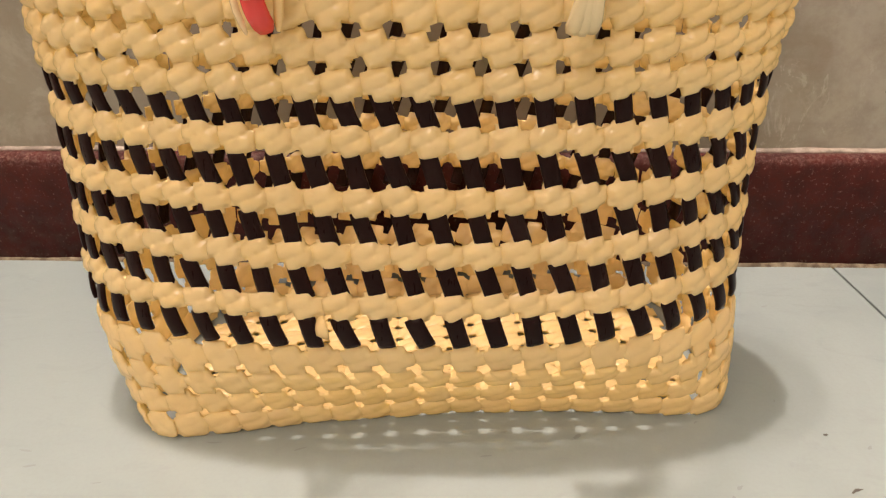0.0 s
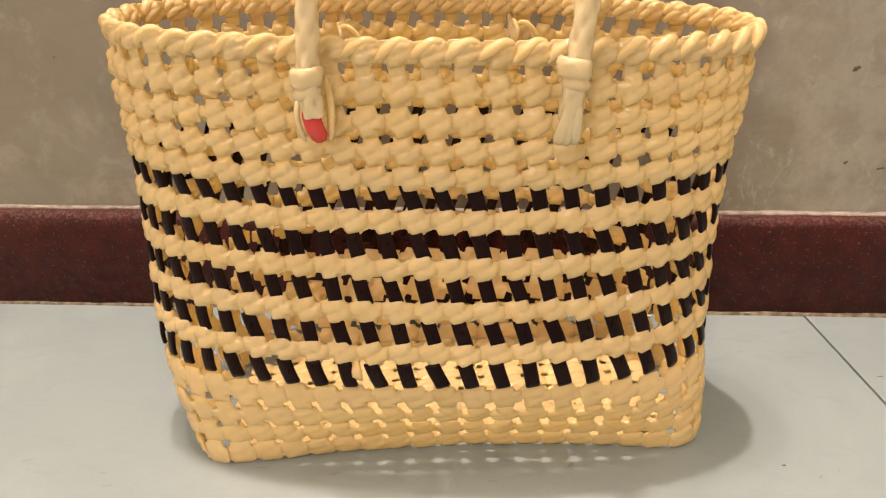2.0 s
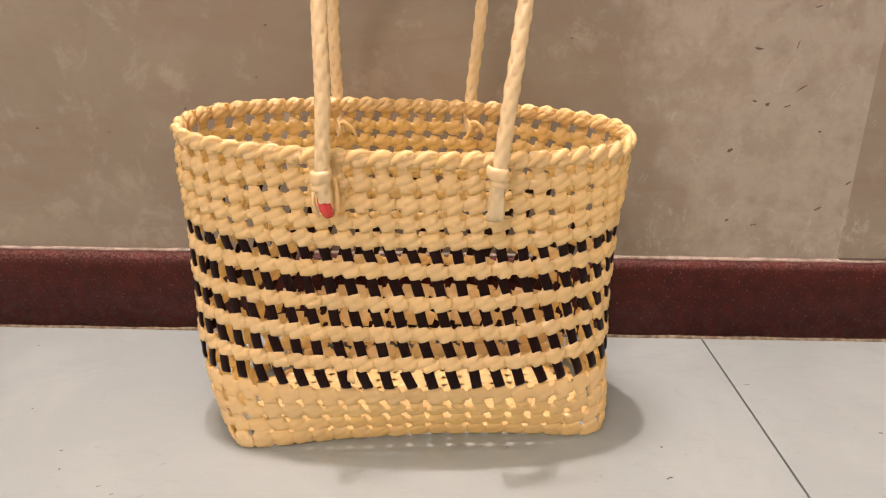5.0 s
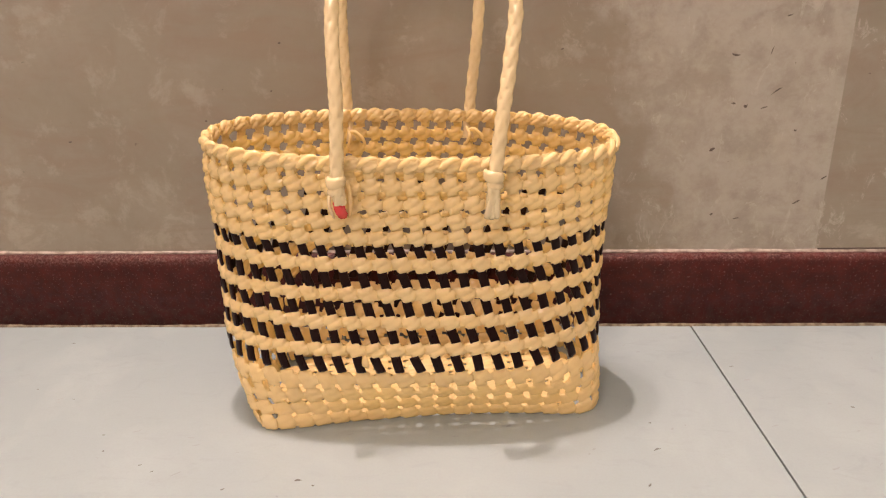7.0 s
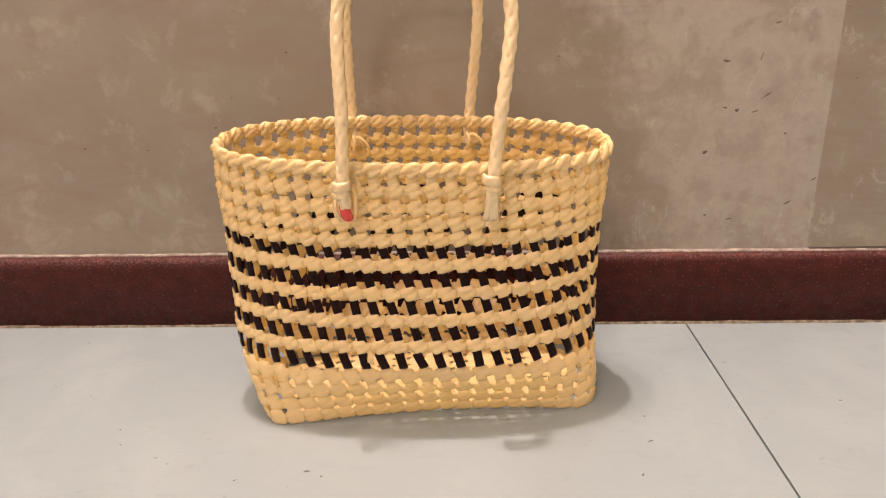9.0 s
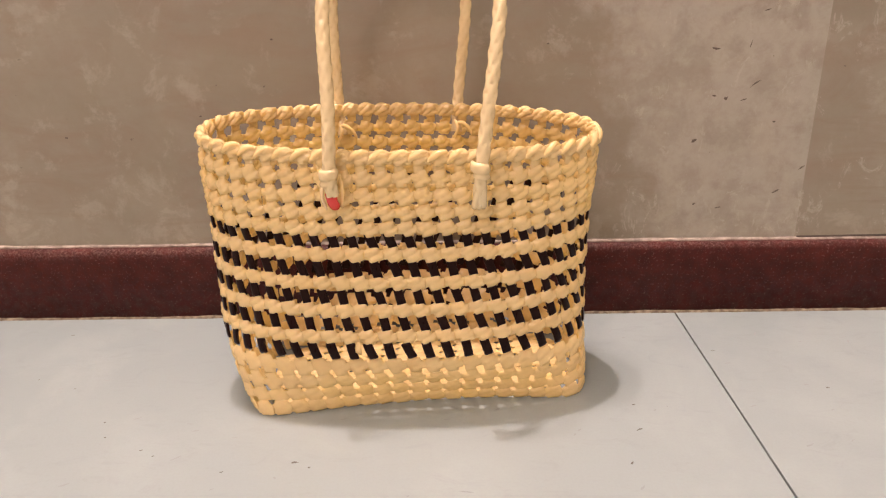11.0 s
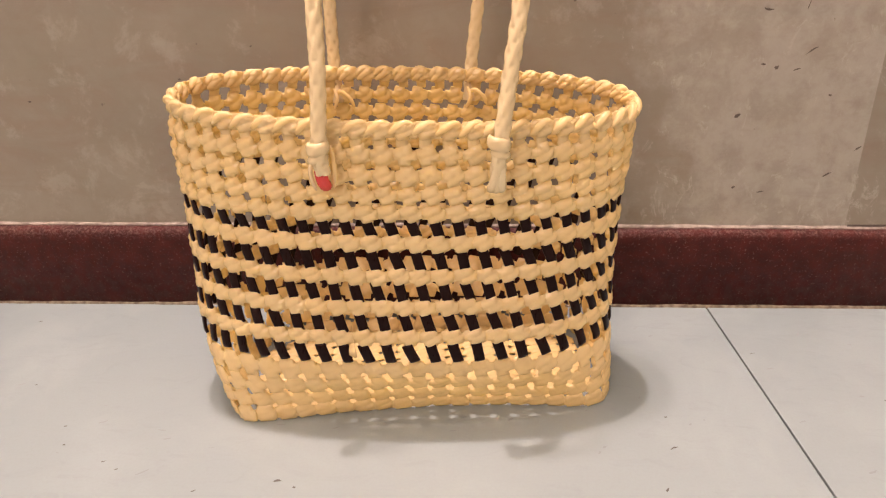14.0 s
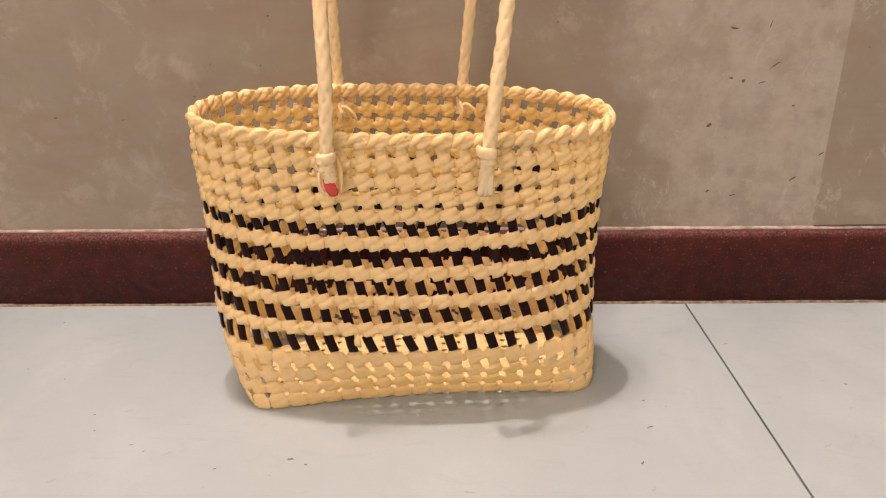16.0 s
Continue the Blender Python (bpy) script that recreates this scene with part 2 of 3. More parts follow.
wall = tagged(new("wall_north", mesh_of("wall_north", *box(-2.2, WALL_Y, -0.02, 2.74, 0.14, 3.25), WALL, False)),
              "stained grey-brown plaster wall with a paler patch", "wall", kind="structure")
for name, dims in (("wall_south", (-2.2, -3.74, -0.02, 2.74, -3.62, 3.25)), ("wall_west", (-2.32, -3.74, -0.02, -2.2, 0.14, 3.25)),
                   ("wall_east", (2.74, -3.74, -0.02, 2.86, 0.14, 3.25))):
    tagged(new(name, mesh_of(name, *box(*dims), PAINT, False)), "plain off-white painted room wall", "wall", kind="structure")
tagged(new("ceiling", mesh_of("ceiling", *box(-2.32, -3.74, 3.25, 2.86, 0.14, 3.35), CEIL, False)),
       "plain white painted ceiling", "ceiling", kind="structure")


def profile_run(profile, x0, x1, rise, step=0.02, wob=0.0):
    """A profile in (y, z) run along x; the top rises by rise metres a metre, edges waver by wob."""
    xs = np.arange(x0, x1 + step / 2, step)
    n, verts, faces = len(profile), [], []
    for i, x in enumerate(xs):
        for j, (y, z) in enumerate(profile):
            w = wob * (noise.noise((x * 35, j * 3.1, 0.5)) + 0.6 * noise.noise((x * 140, j * 5.3, 2.5)))
            verts.append((x, y - abs(w) * 0.4, z + w + (z / 0.0945) * rise * x))
    for i in range(len(xs) - 1):
        for j in range(n):
            k = (j + 1) % n
            faces.append((i * n + j, (i + 1) * n + j, (i + 1) * n + k, i * n + k))
    faces.append(tuple(range(n)))
    faces.append(tuple(reversed([(len(xs) - 1) * n + j for j in range(n)])))
    return np.array(verts), faces


skirting = tagged(new("baseboard"), "dark maroon stone baseboard with a worn top edge", "baseboard", kind="structure")
part("stone_strip", profile_run([(0.0, 0.002), (0.0, 0.0835), (0.0012, 0.0880), (0.005, 0.0908), (0.0125, 0.0918), (0.0125, 0.002)],
                                -2.19, 2.73, -0.0075, 0.01, 0.0006), SKIRT, skirting)
part("mortar_bead", profile_run([(0.0088, 0.0908), (0.0092, 0.0926), (0.0122, 0.0944), (0.0135, 0.0908)], -2.19, 2.73, -0.0075, 0.008, 0.0009),
     BEAD, skirting, "thin pale mortar bead along the top")
part("grout_line", profile_run([(-0.0026, -0.001), (-0.0016, 0.0008), (0.0, 0.0026), (0.003, 0.0026), (0.003, -0.001)], -2.19, 2.73, 0.0, 0.006, 0.0012),
     DIRT, skirting, "dirty tan grout line at the floor")

# ---- the woven bag ----
ZF = 0.25  # rim height at the middle of the front


def lerp(v, table):
    vs = [r[0] for r in table]
    return [float(np.interp(v, vs, [r[i] for r in table])) for i in range(1, len(table[0]))]


# v, centre x, centre y, half width, half depth, squareness, turn in degrees
SHAPE = [(0.0, -0.001, -0.138, 0.159, 0.062, 8.0, 6.3),
         (0.08, -0.005, -0.136, 0.168, 0.067, 4.8, 5.0),
         (0.30, -0.0135, -0.131, 0.1765, 0.088, 2.6, 2.5),
         (0.49, -0.0138, -0.130, 0.1768, 0.082, 2.4, 2.5),
         (0.69, -0.0125, -0.129, 0.1775, 0.0775, 2.35, 2.2),
         (0.84, -0.0108, -0.134, 0.1785, 0.0745, 2.35, 2.0),
         (1.0, -0.0072, -0.142, 0.1765, 0.069, 2.35, 2.0)]


# how much further the sagging back reaches towards the wall than the front's shape
BACK = [(0.0, 0.014), (0.30, 0.034), (0.49, 0.031), (0.69, 0.018), (0.84, 0.007), (1.0, 0.0)]


def rim_height(c, s):
    return 0.2592 + 0.0095 * s - 0.0065 * c


def ring(v, count, shift=0.0):
    """count points evenly spaced round the bag at height v, from the middle of the front to its right, with tangents."""
    cx, cy, a, b_, n, turn = lerp(v, SHAPE)
    th = np.linspace(-math.pi / 2, 1.5 * math.pi, 721)
    c, s = np.cos(th), np.sin(th)
    r = (np.abs(c) ** n + np.abs(s) ** n) ** (-1 / n)
    x, y = a * c * r, b_ * s * r
    ct, st = math.cos(radians(turn)), math.sin(radians(turn))
    px, py = cx + x * ct - y * st, cy + x * st + y * ct
    bow = 0.0142 * np.maximum(0, -s * r) ** 3 * np.maximum(0, 1 - (c * r / 0.92) ** 2) * max(0.0, 1 - v * 5)
    pz = v * rim_height(c * r, np.clip(s * r, -1, 1))
    P = np.c_[px, py + bow, pz]
    d = np.r_[0, np.cumsum(np.linalg.norm(np.diff(P[:, :2], axis=0), axis=1))]
    P[:, 1] += lerp(v, BACK)[0] * np.clip(s * r, 0, 1) ** 1.5
    at = ((np.arange(count) + shift) % count) / count * d[-1]
    return np.c_[[np.interp(at, d, P[:, k]) for k in range(3)]].T, d[-1]


COLS = 52
RIM_V = 0.979


def column_shift(z):
    """How far the columns at height z are shifted round the bag, in columns."""
    return -0.17 + (0.176 - z) * 7.1 - max(0.0, 0.0608 - z) * 21.0


def surface(v):
    """Frames (tangent, up, outward, place) at the columns of row v, and the pitch."""
    shift = column_shift(v * ZF)
    P, length = ring(v, COLS, shift)
    hi, lo = ring(min(1.02, v + 0.02), COLS, shift)[0], ring(max(0, v - 0.02), COLS, shift)[0]
    T = np.roll(P, -1, axis=0) - np.roll(P, 1, axis=0)
    T /= np.linalg.norm(T, axis=1)[:, None]
    U = hi - lo
    N = np.cross(T, U)
    N /= np.linalg.norm(N, axis=1)[:, None]
    U = np.cross(N, T)
    return P, T, U, N, length / COLS


def frame_matrix(p_, t_, u_, n_, sx=1.0, sy=1.0, sz=1.0):
    return Matrix(((t_[0] * sx, u_[0] * sy, n_[0] * sz, p_[0]), (t_[1] * sx, u_[1] * sy, n_[1] * sz, p_[1]),
                   (t_[2] * sx, u_[2] * sy, n_[2] * sz, p_[2]), (0, 0, 0, 1)))


PITCH, ROW = 0.0163, 0.0148
rng = random.Random(7)


def cane_knot(seed, hole, high, deep, lobe=0.27, relief=0.0030, tall=1.0, top=-0.1, low=0.1, slant=27.0):
    """A pillow of two slanting loops of cane; it fills its cell of the weave but for tilted squares at the corners (half width hole, half height high above and deep below). top, low: how far the next rows are shifted."""
    r = random.Random(seed)
    j = lambda a: r.uniform(-a, a)
    side_lobes = []
    for side in (1, -1):
        lobes = []
        for k in (1, -1):
            a = radians(slant + j(5))
            lobes.append((-0.06 * k + j(0.03), 0.175 * k + j(0.02), math.cos(a), math.sin(a), 0.54 + j(0.02), lobe * (1 + j(0.08)), 1 + j(0.10)))
        side_lobes.append(lobes)
    fit = ROW * tall / PITCH
    corners = [(cu + (top if cw > 0 else low) / 2, cw, radians(15 + j(9)), hole * (1 + j(0.2)), (high if cw > 0 else deep) * (1 + j(0.2)) * fit) for cu in (-0.5, 0.5) for cw in (-0.5, 0.5)]

    def clear(u, w):
        """How far (u, w) lies inside the cell; below nought it is outside."""
        out = min(0.535 - abs(u - 0.03 * w - abs(w) * (top if w > 0 else low)), 0.525 - abs(w - 0.10 * u))
        for cu, cw, a, hx, hy in corners:
            du, dw = u - cu, (w - cw) * fit
            ca, sa = math.cos(a), math.sin(a)
            out = min(out, max(abs(du * ca + dw * sa) - hx, abs(dw * ca - du * sa) - hy))
        return out

    def height(u, w, lobes):
        total = (0.74 * max(0.0, 1 - (u / 0.48) ** 2 - (w / 0.38) ** 2) ** 0.5) ** 6
        for cu, cw, ca, sa, long, wide, k in lobes:
            du, dw = u - cu, w - cw
            q = ((du * ca + dw * sa) / long) ** 2 + ((dw * ca - du * sa) / wide) ** 2
            total += (k * max(0.0, 1 - q) ** 0.55) ** 6
        dimple = 0.16 * math.exp(-(u * u + w * w) / 0.003)
        return (0.06 + 0.94 * total ** (1 / 6)) * min(1.0, max(0.0, clear(u, w)) / 0.12) ** 0.6 - dimple

    seg, rings = 44, (0.10, 0.25, 0.40, 0.54, 0.66, 0.77, 0.86, 0.93, 0.975)
    edge = []
    for i in range(seg):
        a = 2 * math.pi * (i + 0.5) / seg
        c, s_ = math.cos(a), math.sin(a)
        e = 0.2
        while e < 0.8 and clear(c * e, s_ * e) > 0:
            e += 0.005
        edge.append((c, s_, e))
    verts, faces = [], []
    for side, lobes in zip((1, -1), side_lobes):
        base = len(verts)
        verts.append((0, 0, side * (0.0006 + relief * height(0, 0, lobes))))
        for f in rings:
            for c, s_, e in edge:
                u, w = c * e * f, s_ * e * f
                h = 0.0006 + relief * height(u, w if side > 0 else -w, lobes) + 0.0002 * noise.noise((u * 5 + seed * 7.3, w * 5, side * 3.0))
                verts.append((u * PITCH, w * ROW, side * h))
        for i in range(seg):
            k = (i + 1) % seg
            faces.append((base, base + 1 + i, base + 1 + k)[::side])
            for n in range(len(rings) - 1):
                p0 = base + 1 + n * seg
                faces.append((p0 + i, p0 + seg + i, p0 + seg + k, p0 + k)[::side])
    last, n = 1 + (len(rings) - 1) * seg, 1 + len(rings) * seg
    rim = len(verts)
    verts += [(c * e * PITCH, s_ * e * ROW, 0.0) for c, s_, e in edge]
    for i in range(seg):
        k = (i + 1) % seg
        faces.append((last + i, rim + i, rim + k, last + k))
        faces.append((n + last + k, rim + k, rim + i, n + last + i))
    return np.array(verts), faces


def black_strip(seed):
    r = random.Random(seed)
    lean = 0.0021 + r.uniform(-0.0003, 0.0003)
    return strap([(-lean, 0.0082, -0.0005), (-lean * 0.6, 0.0048, 0.0002), (0, 0, 0.0004), (lean * 0.6, -0.0048, 0.0002), (lean, -0.0082, -0.0005)],
                 0.0078 + r.uniform(-0.0003, 0.0003), 0.0028, (0, 0, 1), 7, 12, 1.0, 4.0)


bag = tagged(new("tote_bag"), "cream woven plastic-cane tote bag with black banding, standing on the floor", "bag")
bag.location = (0, 0, 0)

KNOT_ROWS = [0.0560, 0.0374, 0.0212, 0.0080, 0.0870, 0.1112, 0.1357, 0.1612, 0.1843, 0.1985, 0.2130, 0.2285, 0.2455]
STRIP_ROWS = [0.0747, 0.0991, 0.1232, 0.1485, 0.1742]
# rows of the net: half width of the holes, half height of those above and below, half width of the loops, relief, and the row's height
NET = {0.0560: (0.16, 0.20, 0.30, 0.29, 0.0015, 1.24), 0.0374: (0.16, 0.30, 0.26, 0.29, 0.0014, 1.18), 0.0212: (0.15, 0.26, 0.19, 0.30, 0.0014, 1.06),
       0.0080: (0.13, 0.19, 0.05, 0.30, 0.0014, 0.96), 0.1843: (0.20, 0.23, 0.20, 0.265, 0.0033, 1.0), 0.1985: (0.20, 0.23, 0.23, 0.265, 0.0033, 1.0),
       0.2130: (0.20, 0.23, 0.23, 0.265, 0.0033, 1.05), 0.2285: (0.20, 0.26, 0.23, 0.265, 0.0033, 1.06), 0.2455: (0.20, 0.03, 0.26, 0.29, 0.0036, 0.88)}
rest, LEVELS = [], sorted(KNOT_ROWS + STRIP_ROWS)


def lean(z, other):
    """How far the row at height other lies to the right of the row at z, in columns: on the left, in the middle and on the right of the front."""
    P, T, U, N, pitch = surface(z / ZF)
    apart = ((surface(other / ZF)[0] - P) * T).sum(axis=1) / pitch
    front = N[:, 1] < -0.5
    return [float(apart[front & (np.abs(P[:, 0] - x) < 0.05)].mean()) for x in (-0.11, -0.01, 0.09)]


for n, z in enumerate(KNOT_ROWS):
    P, T, U, N, pitch = surface(z / ZF)
    hole, high, deep, lobe, relief, tall = NET.get(z, (0.20, 0.20, 0.20, 0.29, 0.0031, 1.02))
    over, under = [row for row in LEVELS if row > z + 1e-6][:1], [row for row in LEVELS if row < z - 1e-6][-1:]
    top, low = [lean(z, row[0]) if row else [0.0] * 3 for row in (over, under)]
    shapes = [[cane_knot(30 * n + 9 * k + i, hole, high, deep, lobe, relief, tall, top[k], low[k]) for i in range(5)] for k in range(3)]
    meshes = [[mesh_of("knot", *g, CREAM) for g in zone] for zone in shapes]
    for i in range(COLS):
        k, zone = rng.randrange(5), 1
        m = frame_matrix(P[i], T[i], U[i], N[i], pitch / PITCH, tall * P[i][2] / z, 1.0)
        m = m @ pose(rng.uniform(-4, 4) * 1e-4, rng.uniform(-4, 4) * 1e-4, rng.uniform(-3, 3) * 1e-4, rng.uniform(-4, 4), rng.uniform(-4, 4), rng.uniform(-4, 4))
        if N[i][1] < -0.5:
            zone = 0 if P[i][0] < -0.06 else 2 if P[i][0] > 0.045 else 1
        if N[i][1] < -0.55:
            ob = new("knot", meshes[zone][k])
            ob.parent, ob.matrix_basis = bag, m
        else:
            rest.append(moved(shapes[zone][k], m))
woven = part("woven_side", join(rest), CREAM, bag, "cream knotted cane of the ends and back")
tagged(woven, kind="stuff")

strips = [mesh_of("black_strip", *black_strip(20 + i), BLACK) for i in range(4)]
for z in STRIP_ROWS:
    P, T, U, N, pitch = surface(z / ZF)
    for i in range(COLS):
        ob = new("black_strip", strips[rng.randrange(4)])
        ob.parent = bag
        ob.matrix_basis = frame_matrix(P[i], T[i], U[i], N[i], pitch / PITCH, 0.93, 1.0) @ pose(rng.uniform(-5, 5) * 1e-4, 0, 0.0010, 0, rng.uniform(-6, 6), rng.uniform(-4, 4))

# woven bottom
bottom, base_knots = [], [cane_knot(90 + i, 0.17, 0.18, 0.18, 0.29, 0.0020, 1.0, 0.0, 0.0) for i in range(4)]
for r_ in range(12):
    for c_ in range(19):
        x, y = (c_ - 9) * 0.0158, (r_ - 4) * 0.0138
        if (abs(x) / 0.146) ** 5 + (abs(y) / (0.060 if y < 0 else 0.076)) ** 5 > 1:
            continue
        y += 0.017 * max(0, 1 - (x / 0.14) ** 2) * max(0, -y / 0.055)
        m = pose(-0.001, -0.139, 0.0050, 0, 0, 6.3) @ pose(x, y, 0, 180 * (r_ % 2), 0, rng.uniform(-5, 5))
        bottom.append(moved(base_knots[rng.randrange(4)], m))
tagged(part("woven_bottom", join(bottom), CREAM, bag, "cream knotted cane bottom"), kind="stuff")


# rim: slanting loops that lap over the edge of the last row
def rim_loop(seed):
    r = random.Random(seed)
    j = lambda a: r.uniform(-a, a)
    crest = [(-0.56, -0.0016, 0.0026), (-0.26, 0.0030, 0.0034), (0.04, 0.0064 + j(0.0004), 0.0016), (0.28, 0.0054, -0.0014), (0.44, 0.0018, -0.0036)]
    behind = [(-0.36, 0.0026, 0.0010), (-0.10, 0.0036, -0.0018), (0.18, 0.0012, -0.0040), (0.42, -0.0022, -0.0044)]
    neck = [(0.02, -0.0120, 0.0), (0.0, -0.0070, 0.0006), (-0.02, -0.0010, 0.0006)]
    g = []
    for pts, w in ((crest, 0.0062), (behind, 0.0054)):
        pts = np.array([((x + j(0.02)) * PITCH, y, z) for x, y, z in pts])
        sm = smooth_path(pts, 12)
        out = sm * (0, 1, 1) - np.array((0, -0.004, 0))
        g.append(strap(pts, w, 0.0048, out, 12, 10, 0.46, 2.2, 3.6))
    g.append(strap([(x * PITCH, y, z) for x, y, z in neck], 0.0086, 0.0030, (0, 0, 1), 6, 10, 0.95, 3.0))
    g.append(strap([(-0.62 * PITCH, -0.001, 0), (0, -0.001, 0), (0.62 * PITCH, -0.001, 0)], 0.0058, 0.0062, (0, 0, 1), 4, 10, 0.95, 2.0))
    return join(g)


loops = [mesh_of("rim_loop", *rim_loop(40 + i), CREAM) for i in range(4)]
P, T, U, N, pitch = surface(RIM_V)
for i in range(COLS):
    ob = new("rim_loop", loops[rng.randrange(4)])
    ob.parent = bag
    ob.matrix_basis = frame_matrix(P[i], T[i], U[i], N[i], pitch / PITCH, 1.0, 0.88) @ pose(0, rng.uniform(-4, 4) * 1e-4, 0, rng.uniform(-6, 6), rng.uniform(-4, 4), rng.uniform(-5, 5))


# handles: round braided cords
def braid(points, radius, count, groove):
    pts = smooth_path(points, count)
    tan = np.gradient(pts, axis=0)
    tan /= np.linalg.norm(tan, axis=1)[:, None]
    d = np.r_[0, np.cumsum(np.linalg.norm(np.diff(pts, axis=0), axis=1))]
    ref = np.array((0.0, 1.0, 0.0))
    seg, verts, faces = 24, [], []
    for i in range(count):
        a_ = np.cross(ref, tan[i])
        a_ /= np.linalg.norm(a_)
        b_ = np.cross(tan[i], a_)
        for j in range(seg):
            f = 2 * math.pi * j / seg
            ph = d[i] / 0.0150 * math.pi
            w = abs(math.sin(2 * f + ph)) * 0.5 + abs(math.sin(2 * f - ph)) * 0.5
            w2 = abs(math.sin(2 * f + ph) * math.sin(2 * f - ph))
            r = radius * (0.95 + 0.13 * w2 - groove * math.exp(-(w / 0.26) ** 2))
            verts.append(pts[i] + a_ * r * math.cos(f) + b_ * r * math.sin(f))
    for i in range(count - 1):
        for j in range(seg):
            k = (j + 1) % seg
            faces.append((i * seg + j, i * seg + k, (i + 1) * seg + k, (i + 1) * seg + j))
    faces.append(tuple(reversed(range(seg))))
    faces.append(tuple((count - 1) * seg + j for j in range(seg)))
    return np.array(verts), faces


def handle(left, right, top, lean, groove, name_label):
    (x0, y0, z0), (x1, y1, z1) = left[0], right[0]
    (xa, ya, za), (xb, yb, zb) = left[-1], right[-1]
    mid = ((xa + xb) / 2, (ya + yb) / 2 + lean, top)
    shoulder = lambda e: (e[0] + (mid[0] - e[0]) * 0.25, e[1] + lean * 0.7, e[2] + (top - e[2]) * 0.72)
    pts = left + [shoulder(left[-1]), mid, shoulder(right[-1])] + right[::-1]
    return part("handle", braid(pts, 0.0053, 420, groove), HANDLE, bag, name_label)


front_handle = handle([(-0.0535, -0.224, 0.2195), (-0.0545, -0.226, 0.235), (-0.0518, -0.220, 0.288), (-0.0510, -0.204, 0.368)],
                      [(0.0645, -0.222, 0.216), (0.066, -0.225, 0.237), (0.0728, -0.219, 0.288), (0.0778, -0.2125, 0.322), (0.0814, -0.202, 0.368)], 0.435, 0.018, 0.30, "cream braided round cord handle")
back_handle = handle([(-0.074, -0.068, 0.240), (-0.0768, -0.062, 0.275), (-0.0738, -0.062, 0.375)],
                     [(0.0420, -0.066, 0.240), (0.0447, -0.060, 0.275), (0.0545, -0.060, 0.375)], 0.445, -0.012, 0.5, "cream braided round cord handle")


def turned(profile, seed):
    """A wrapped knot turned round the cord, uneven like wound cane."""
    seg, verts, faces = 28, [], []
    pts = smooth_path([(r_, 0, z) for r_, z in profile], 18)
    for i, (r_, _, z) in enumerate(pts):
        for k in range(seg):
            a = 2 * math.pi * k / seg
            w = 0.0007 * noise.noise((math.cos(a) * 1.6 + seed, math.sin(a) * 1.6, z * 260))
            verts.append(((r_ + w) * math.cos(a), (r_ + w) * math.sin(a), z + 0.0012 * math.sin(a + seed)))
    for i in range(len(pts) - 1):
        for k in range(seg):
            n = (k + 1) % seg
            faces.append((i * seg + k, i * seg + n, (i + 1) * seg + n, (i + 1) * seg + k))
    return np.array(verts), faces


for x, y, z, tilt, seed in ((-0.0555, -0.2255, 0.2365, 4, 1), (0.0655, -0.2245, 0.2385, -6, 5)):
    part("collar", moved(turned([(0.0050, -0.0085), (0.0062, -0.0076), (0.0068, -0.0056), (0.0060, -0.0036), (0.0072, -0.0022), (0.0079, 0.0008), (0.0077, 0.0034), (0.0066, 0.0054), (0.0050, 0.0058)], seed),
                         pose(x, y, z, 0, tilt, 0)), HANDLE, front_handle, "cane knot wrapped round the cord")
part("red_tip", strap([(-0.0555, -0.2240, 0.2235), (-0.0550, -0.2250, 0.2185), (-0.0540, -0.2240, 0.2130), (-0.0530, -0.2195, 0.2075)], 0.0090, 0.0054, (0, -1, 0.2), 8, 8, 0.7),
     RED, front_handle, "red plastic cord end")
part("loose_end", strap([(-0.0625, -0.217, 0.229), (-0.0635, -0.221, 0.218), (-0.061, -0.219, 0.206)], 0.003, 0.0018, (0, -1, 0), 7, 6), HANDLE, front_handle)
part("loose_end", strap([(-0.0485, -0.217, 0.236), (-0.0465, -0.221, 0.222), (-0.0485, -0.219, 0.207)], 0.004, 0.0018, (0, -1, 0), 7, 6), CREAM, front_handle)
flare = [strap([(0.0652, -0.2240, 0.2310), (0.0652 + d * 0.5, -0.2262, 0.2215), (0.0640 + d, -0.2240, 0.2105), (0.0632 + d * 1.25, -0.2190, 0.2045 + abs(d) * 0.2)], 0.0062, 0.0040, (0, -1, 0), 9, 8, 0.75)
         for d in (-0.0028, 0.0, 0.0030)]
part("tucked_end", join(flare), HANDLE, front_handle, "flared cord end pushed into the net")
for x in (-0.070, 0.046):
    part("tie_loop", strap([(x - 0.004, -0.078, 0.249), (x + 0.002, -0.083, 0.252), (x + 0.009, -0.082, 0.246), (x + 0.012, -0.079, 0.238)], 0.0034, 0.0022, (0, -1, 0), 9, 6),
         CREAM, back_handle)
    part("tie_loop", strap([(x - 0.005, -0.078, 0.254), (x - 0.002, -0.082, 0.246), (x - 0.006, -0.079, 0.236)], 0.0034, 0.0022, (0, -1, 0), 9, 6), CREAM, back_handle)


part("loose_end", strap([(-0.0475, -0.2155, 0.0840), (-0.0450, -0.2240, 0.0805), (-0.0446, -0.2240, 0.0745), (-0.0470, -0.2160, 0.0705)], 0.0060, 0.0012, (0, -1, 0), 9, 6, 0.4, 2.0, 2.5), CREAM, bag, "curled loose cane end")
for x in (-0.0285, 0.0225, -0.0790):
    part("thin_cane", strap([(x - 0.001, -0.194, 0.1840), (x, -0.1955, 0.1740), (x + 0.001, -0.196, 0.1650)], 0.0026, 0.0012, (0, -1, 0), 6, 6), CREAM, bag)


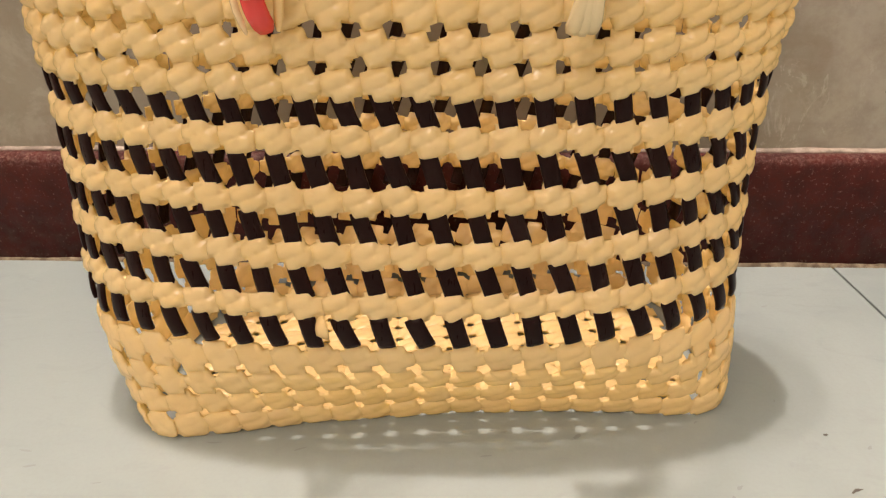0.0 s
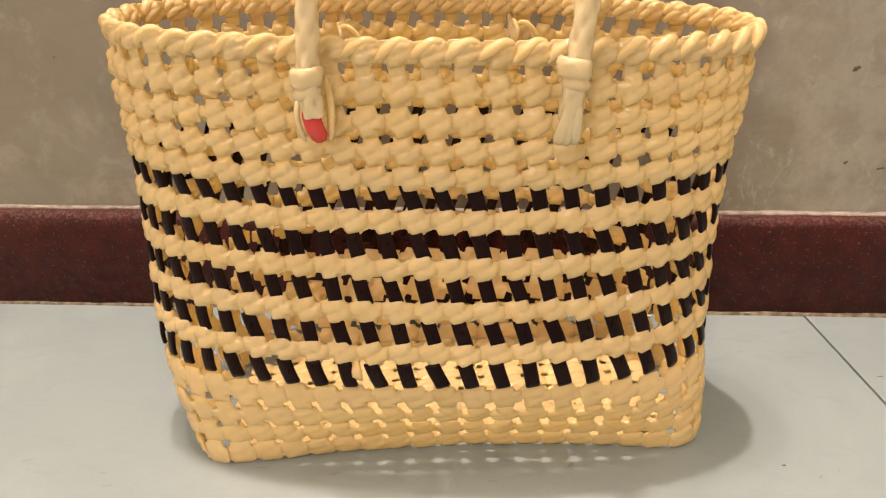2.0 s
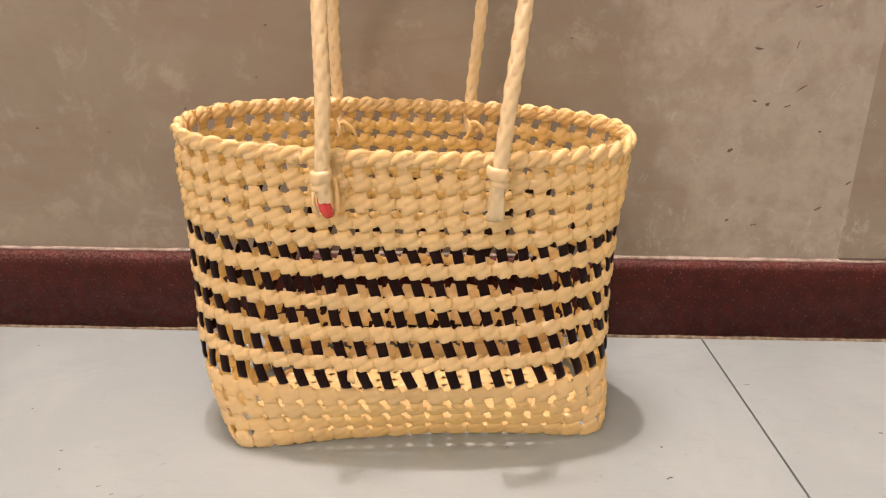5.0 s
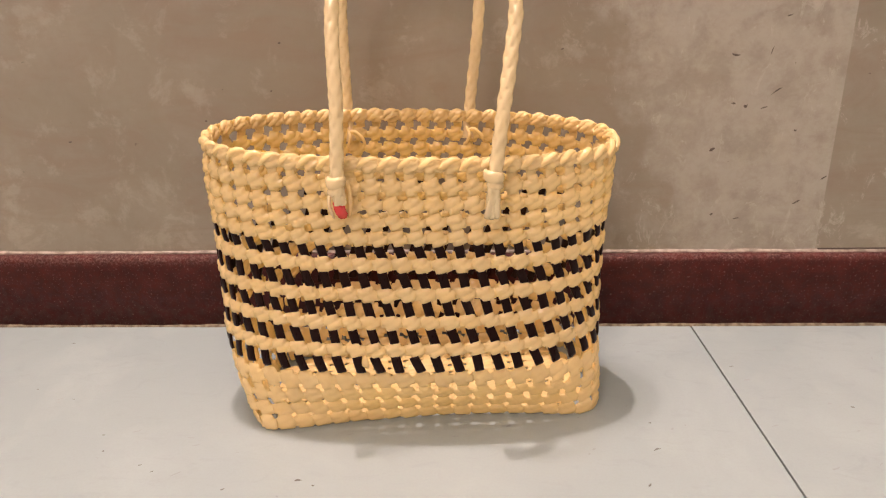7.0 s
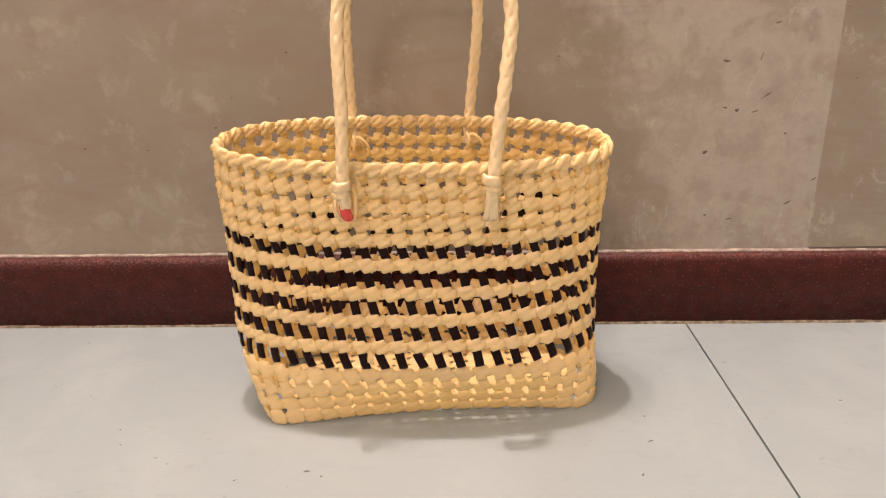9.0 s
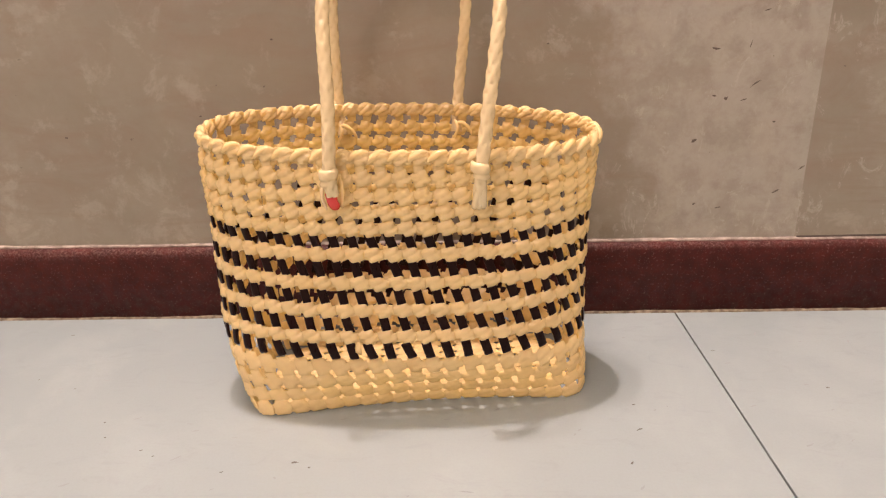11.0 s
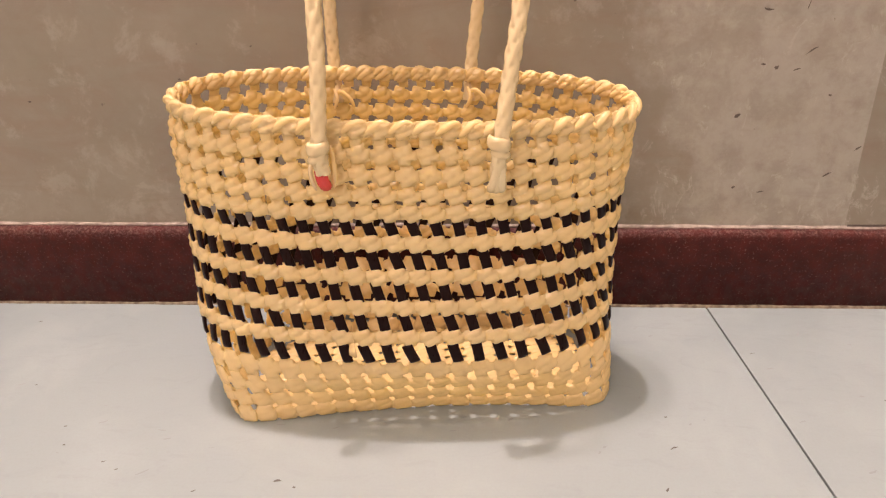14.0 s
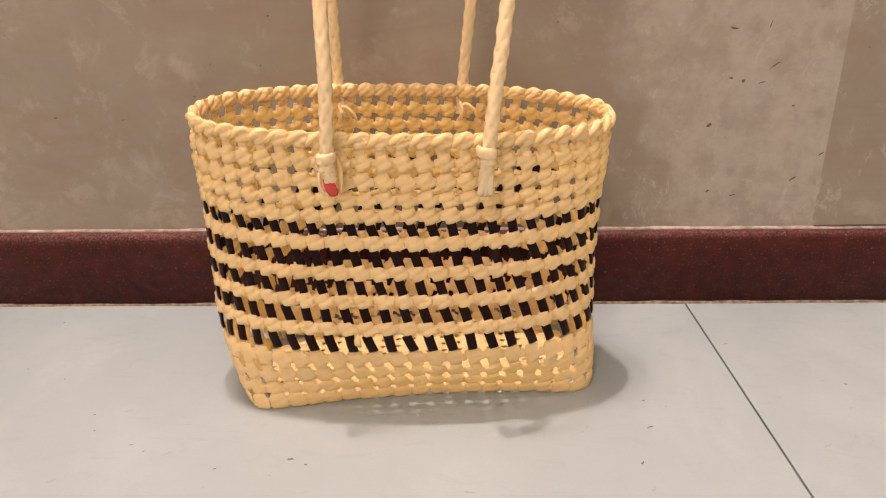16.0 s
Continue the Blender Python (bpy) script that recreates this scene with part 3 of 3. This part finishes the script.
# ---- chips in the plaster and specks on the tiles ----
def blot(seed, long, high, lift):
    r = random.Random(seed)
    n, verts = 12, [(0, 0, lift)]
    bend = r.uniform(-0.4, 0.4)
    for i in range(n):
        a = 2 * math.pi * i / n
        k = r.uniform(0.55, 1.1)
        x = math.cos(a) * k * long / 2
        verts.append((x, math.sin(a) * k * high / 2 + bend * (x * x / long - long / 8), 0.0))
    return np.array(verts), [(0, 1 + i, 1 + (i + 1) % n) for i in range(n)]


# x, z, length and height in millimetres, turn in degrees
CHIPS = [(0.320, 0.307, 15, 4, -8), (0.323, 0.257, 7, 4, 0), (0.336, 0.254, 7, 7, 40), (0.366, 0.269, 20, 3, 35), (0.356, 0.252, 12, 3, 15),
         (0.306, 0.208, 10, 6, 20), (0.391, 0.227, 5, 4, 0), (0.429, 0.174, 14, 4, 35), (0.404, 0.147, 15, 4, 30), (0.341, 0.129, 12, 3, 10),
         (0.313, 0.134, 6, 4, 50), (0.356, 0.310, 14, 2, 75), (0.369, 0.344, 10, 3, 15), (0.141, 0.318, 5, 3, 10), (-0.161, 0.333, 5, 4, 0),
         (-0.420, 0.232, 6, 4, 0), (-0.255, 0.252, 5, 4, 20), (-0.176, 0.283, 4, 3, 40)]
for i, (x, z, long, high, turn) in enumerate(CHIPS):
    ob = part("chip", moved(blot(i, long * 1e-3 * 0.72, high * 1e-3 * 0.6, 0.0004), pose(x, WALL_Y - 0.0006, z, 90, 0, 0) @ pose(0, 0, 0, 0, 0, turn)), CHIP, wall, smooth=False)
SPECKS = [(-0.436, -0.045, 6, 3, 10), (-0.412, -0.145, 3, 3, 0), (-0.296, -0.221, 4, 3, 0), (-0.283, -0.244, 3, 3, 0), (-0.361, -0.163, 4, 2, 20),
          (-0.097, -0.278, 9, 4, 5), (-0.083, -0.284, 4, 3, 0), (0.203, -0.233, 10, 3, 25), (0.206, -0.195, 4, 3, 0), (0.186, -0.278, 6, 3, 60),
          (0.314, -0.095, 8, 2, 10), (0.397, -0.168, 5, 4, 0), (-0.156, -0.290, 6, 2, 25), (-0.240, -0.262, 6, 2, 15), (-0.225, -0.270, 4, 2, 30)]
for i, (x, y, long, high, turn) in enumerate(SPECKS):
    part("speck", moved(blot(50 + i, long * 1e-3 * 0.8, high * 1e-3 * 0.6, 0.0002), pose(x, y, 0.0004, 0, 0, turn)), SCUFF, floor, smooth=False)


faint, mark_rng = [], random.Random(11)
for i in range(260):
    x, y = mark_rng.uniform(-0.75, 0.75), -0.02 - 0.75 * mark_rng.random()
    long, high = mark_rng.uniform(2.5, 12) * 1e-3, mark_rng.uniform(0.7, 2.6) * 1e-3
    faint.append(moved(blot(200 + i, long, high, 0.0), pose(x, y, 0.0003, 0, 0, mark_rng.gauss(18, 22))))
tagged(part("floor_scuffs", join(faint), FAINT, floor, "faint grey scuffs in the tile glaze", False), kind="stuff")

part("gap_line", box(0.436, WALL_Y - 0.0012, 0.0905, 1.9, WALL_Y + 0.002, 0.0922), CHIP, wall, "dark gap above the baseboard", False)


# ---- floor tiles ----
GAP = 0.0009
tile_geo = box(-0.6 + GAP, -0.6 + GAP, -0.010, 0.6 - GAP, 0.6 - GAP, 0.0, 0.0006)
tile_mesh = mesh_of("tile", *tile_geo, FLOOR, False)
for i in range(-2, 2):
    for k in range(3):
        ob = new("tile", tile_mesh)
        ob.parent = floor
        ob.location = (0.30 + 0.6 + 1.2 * i, 0.02 - 0.6 - 1.2 * k, 0)
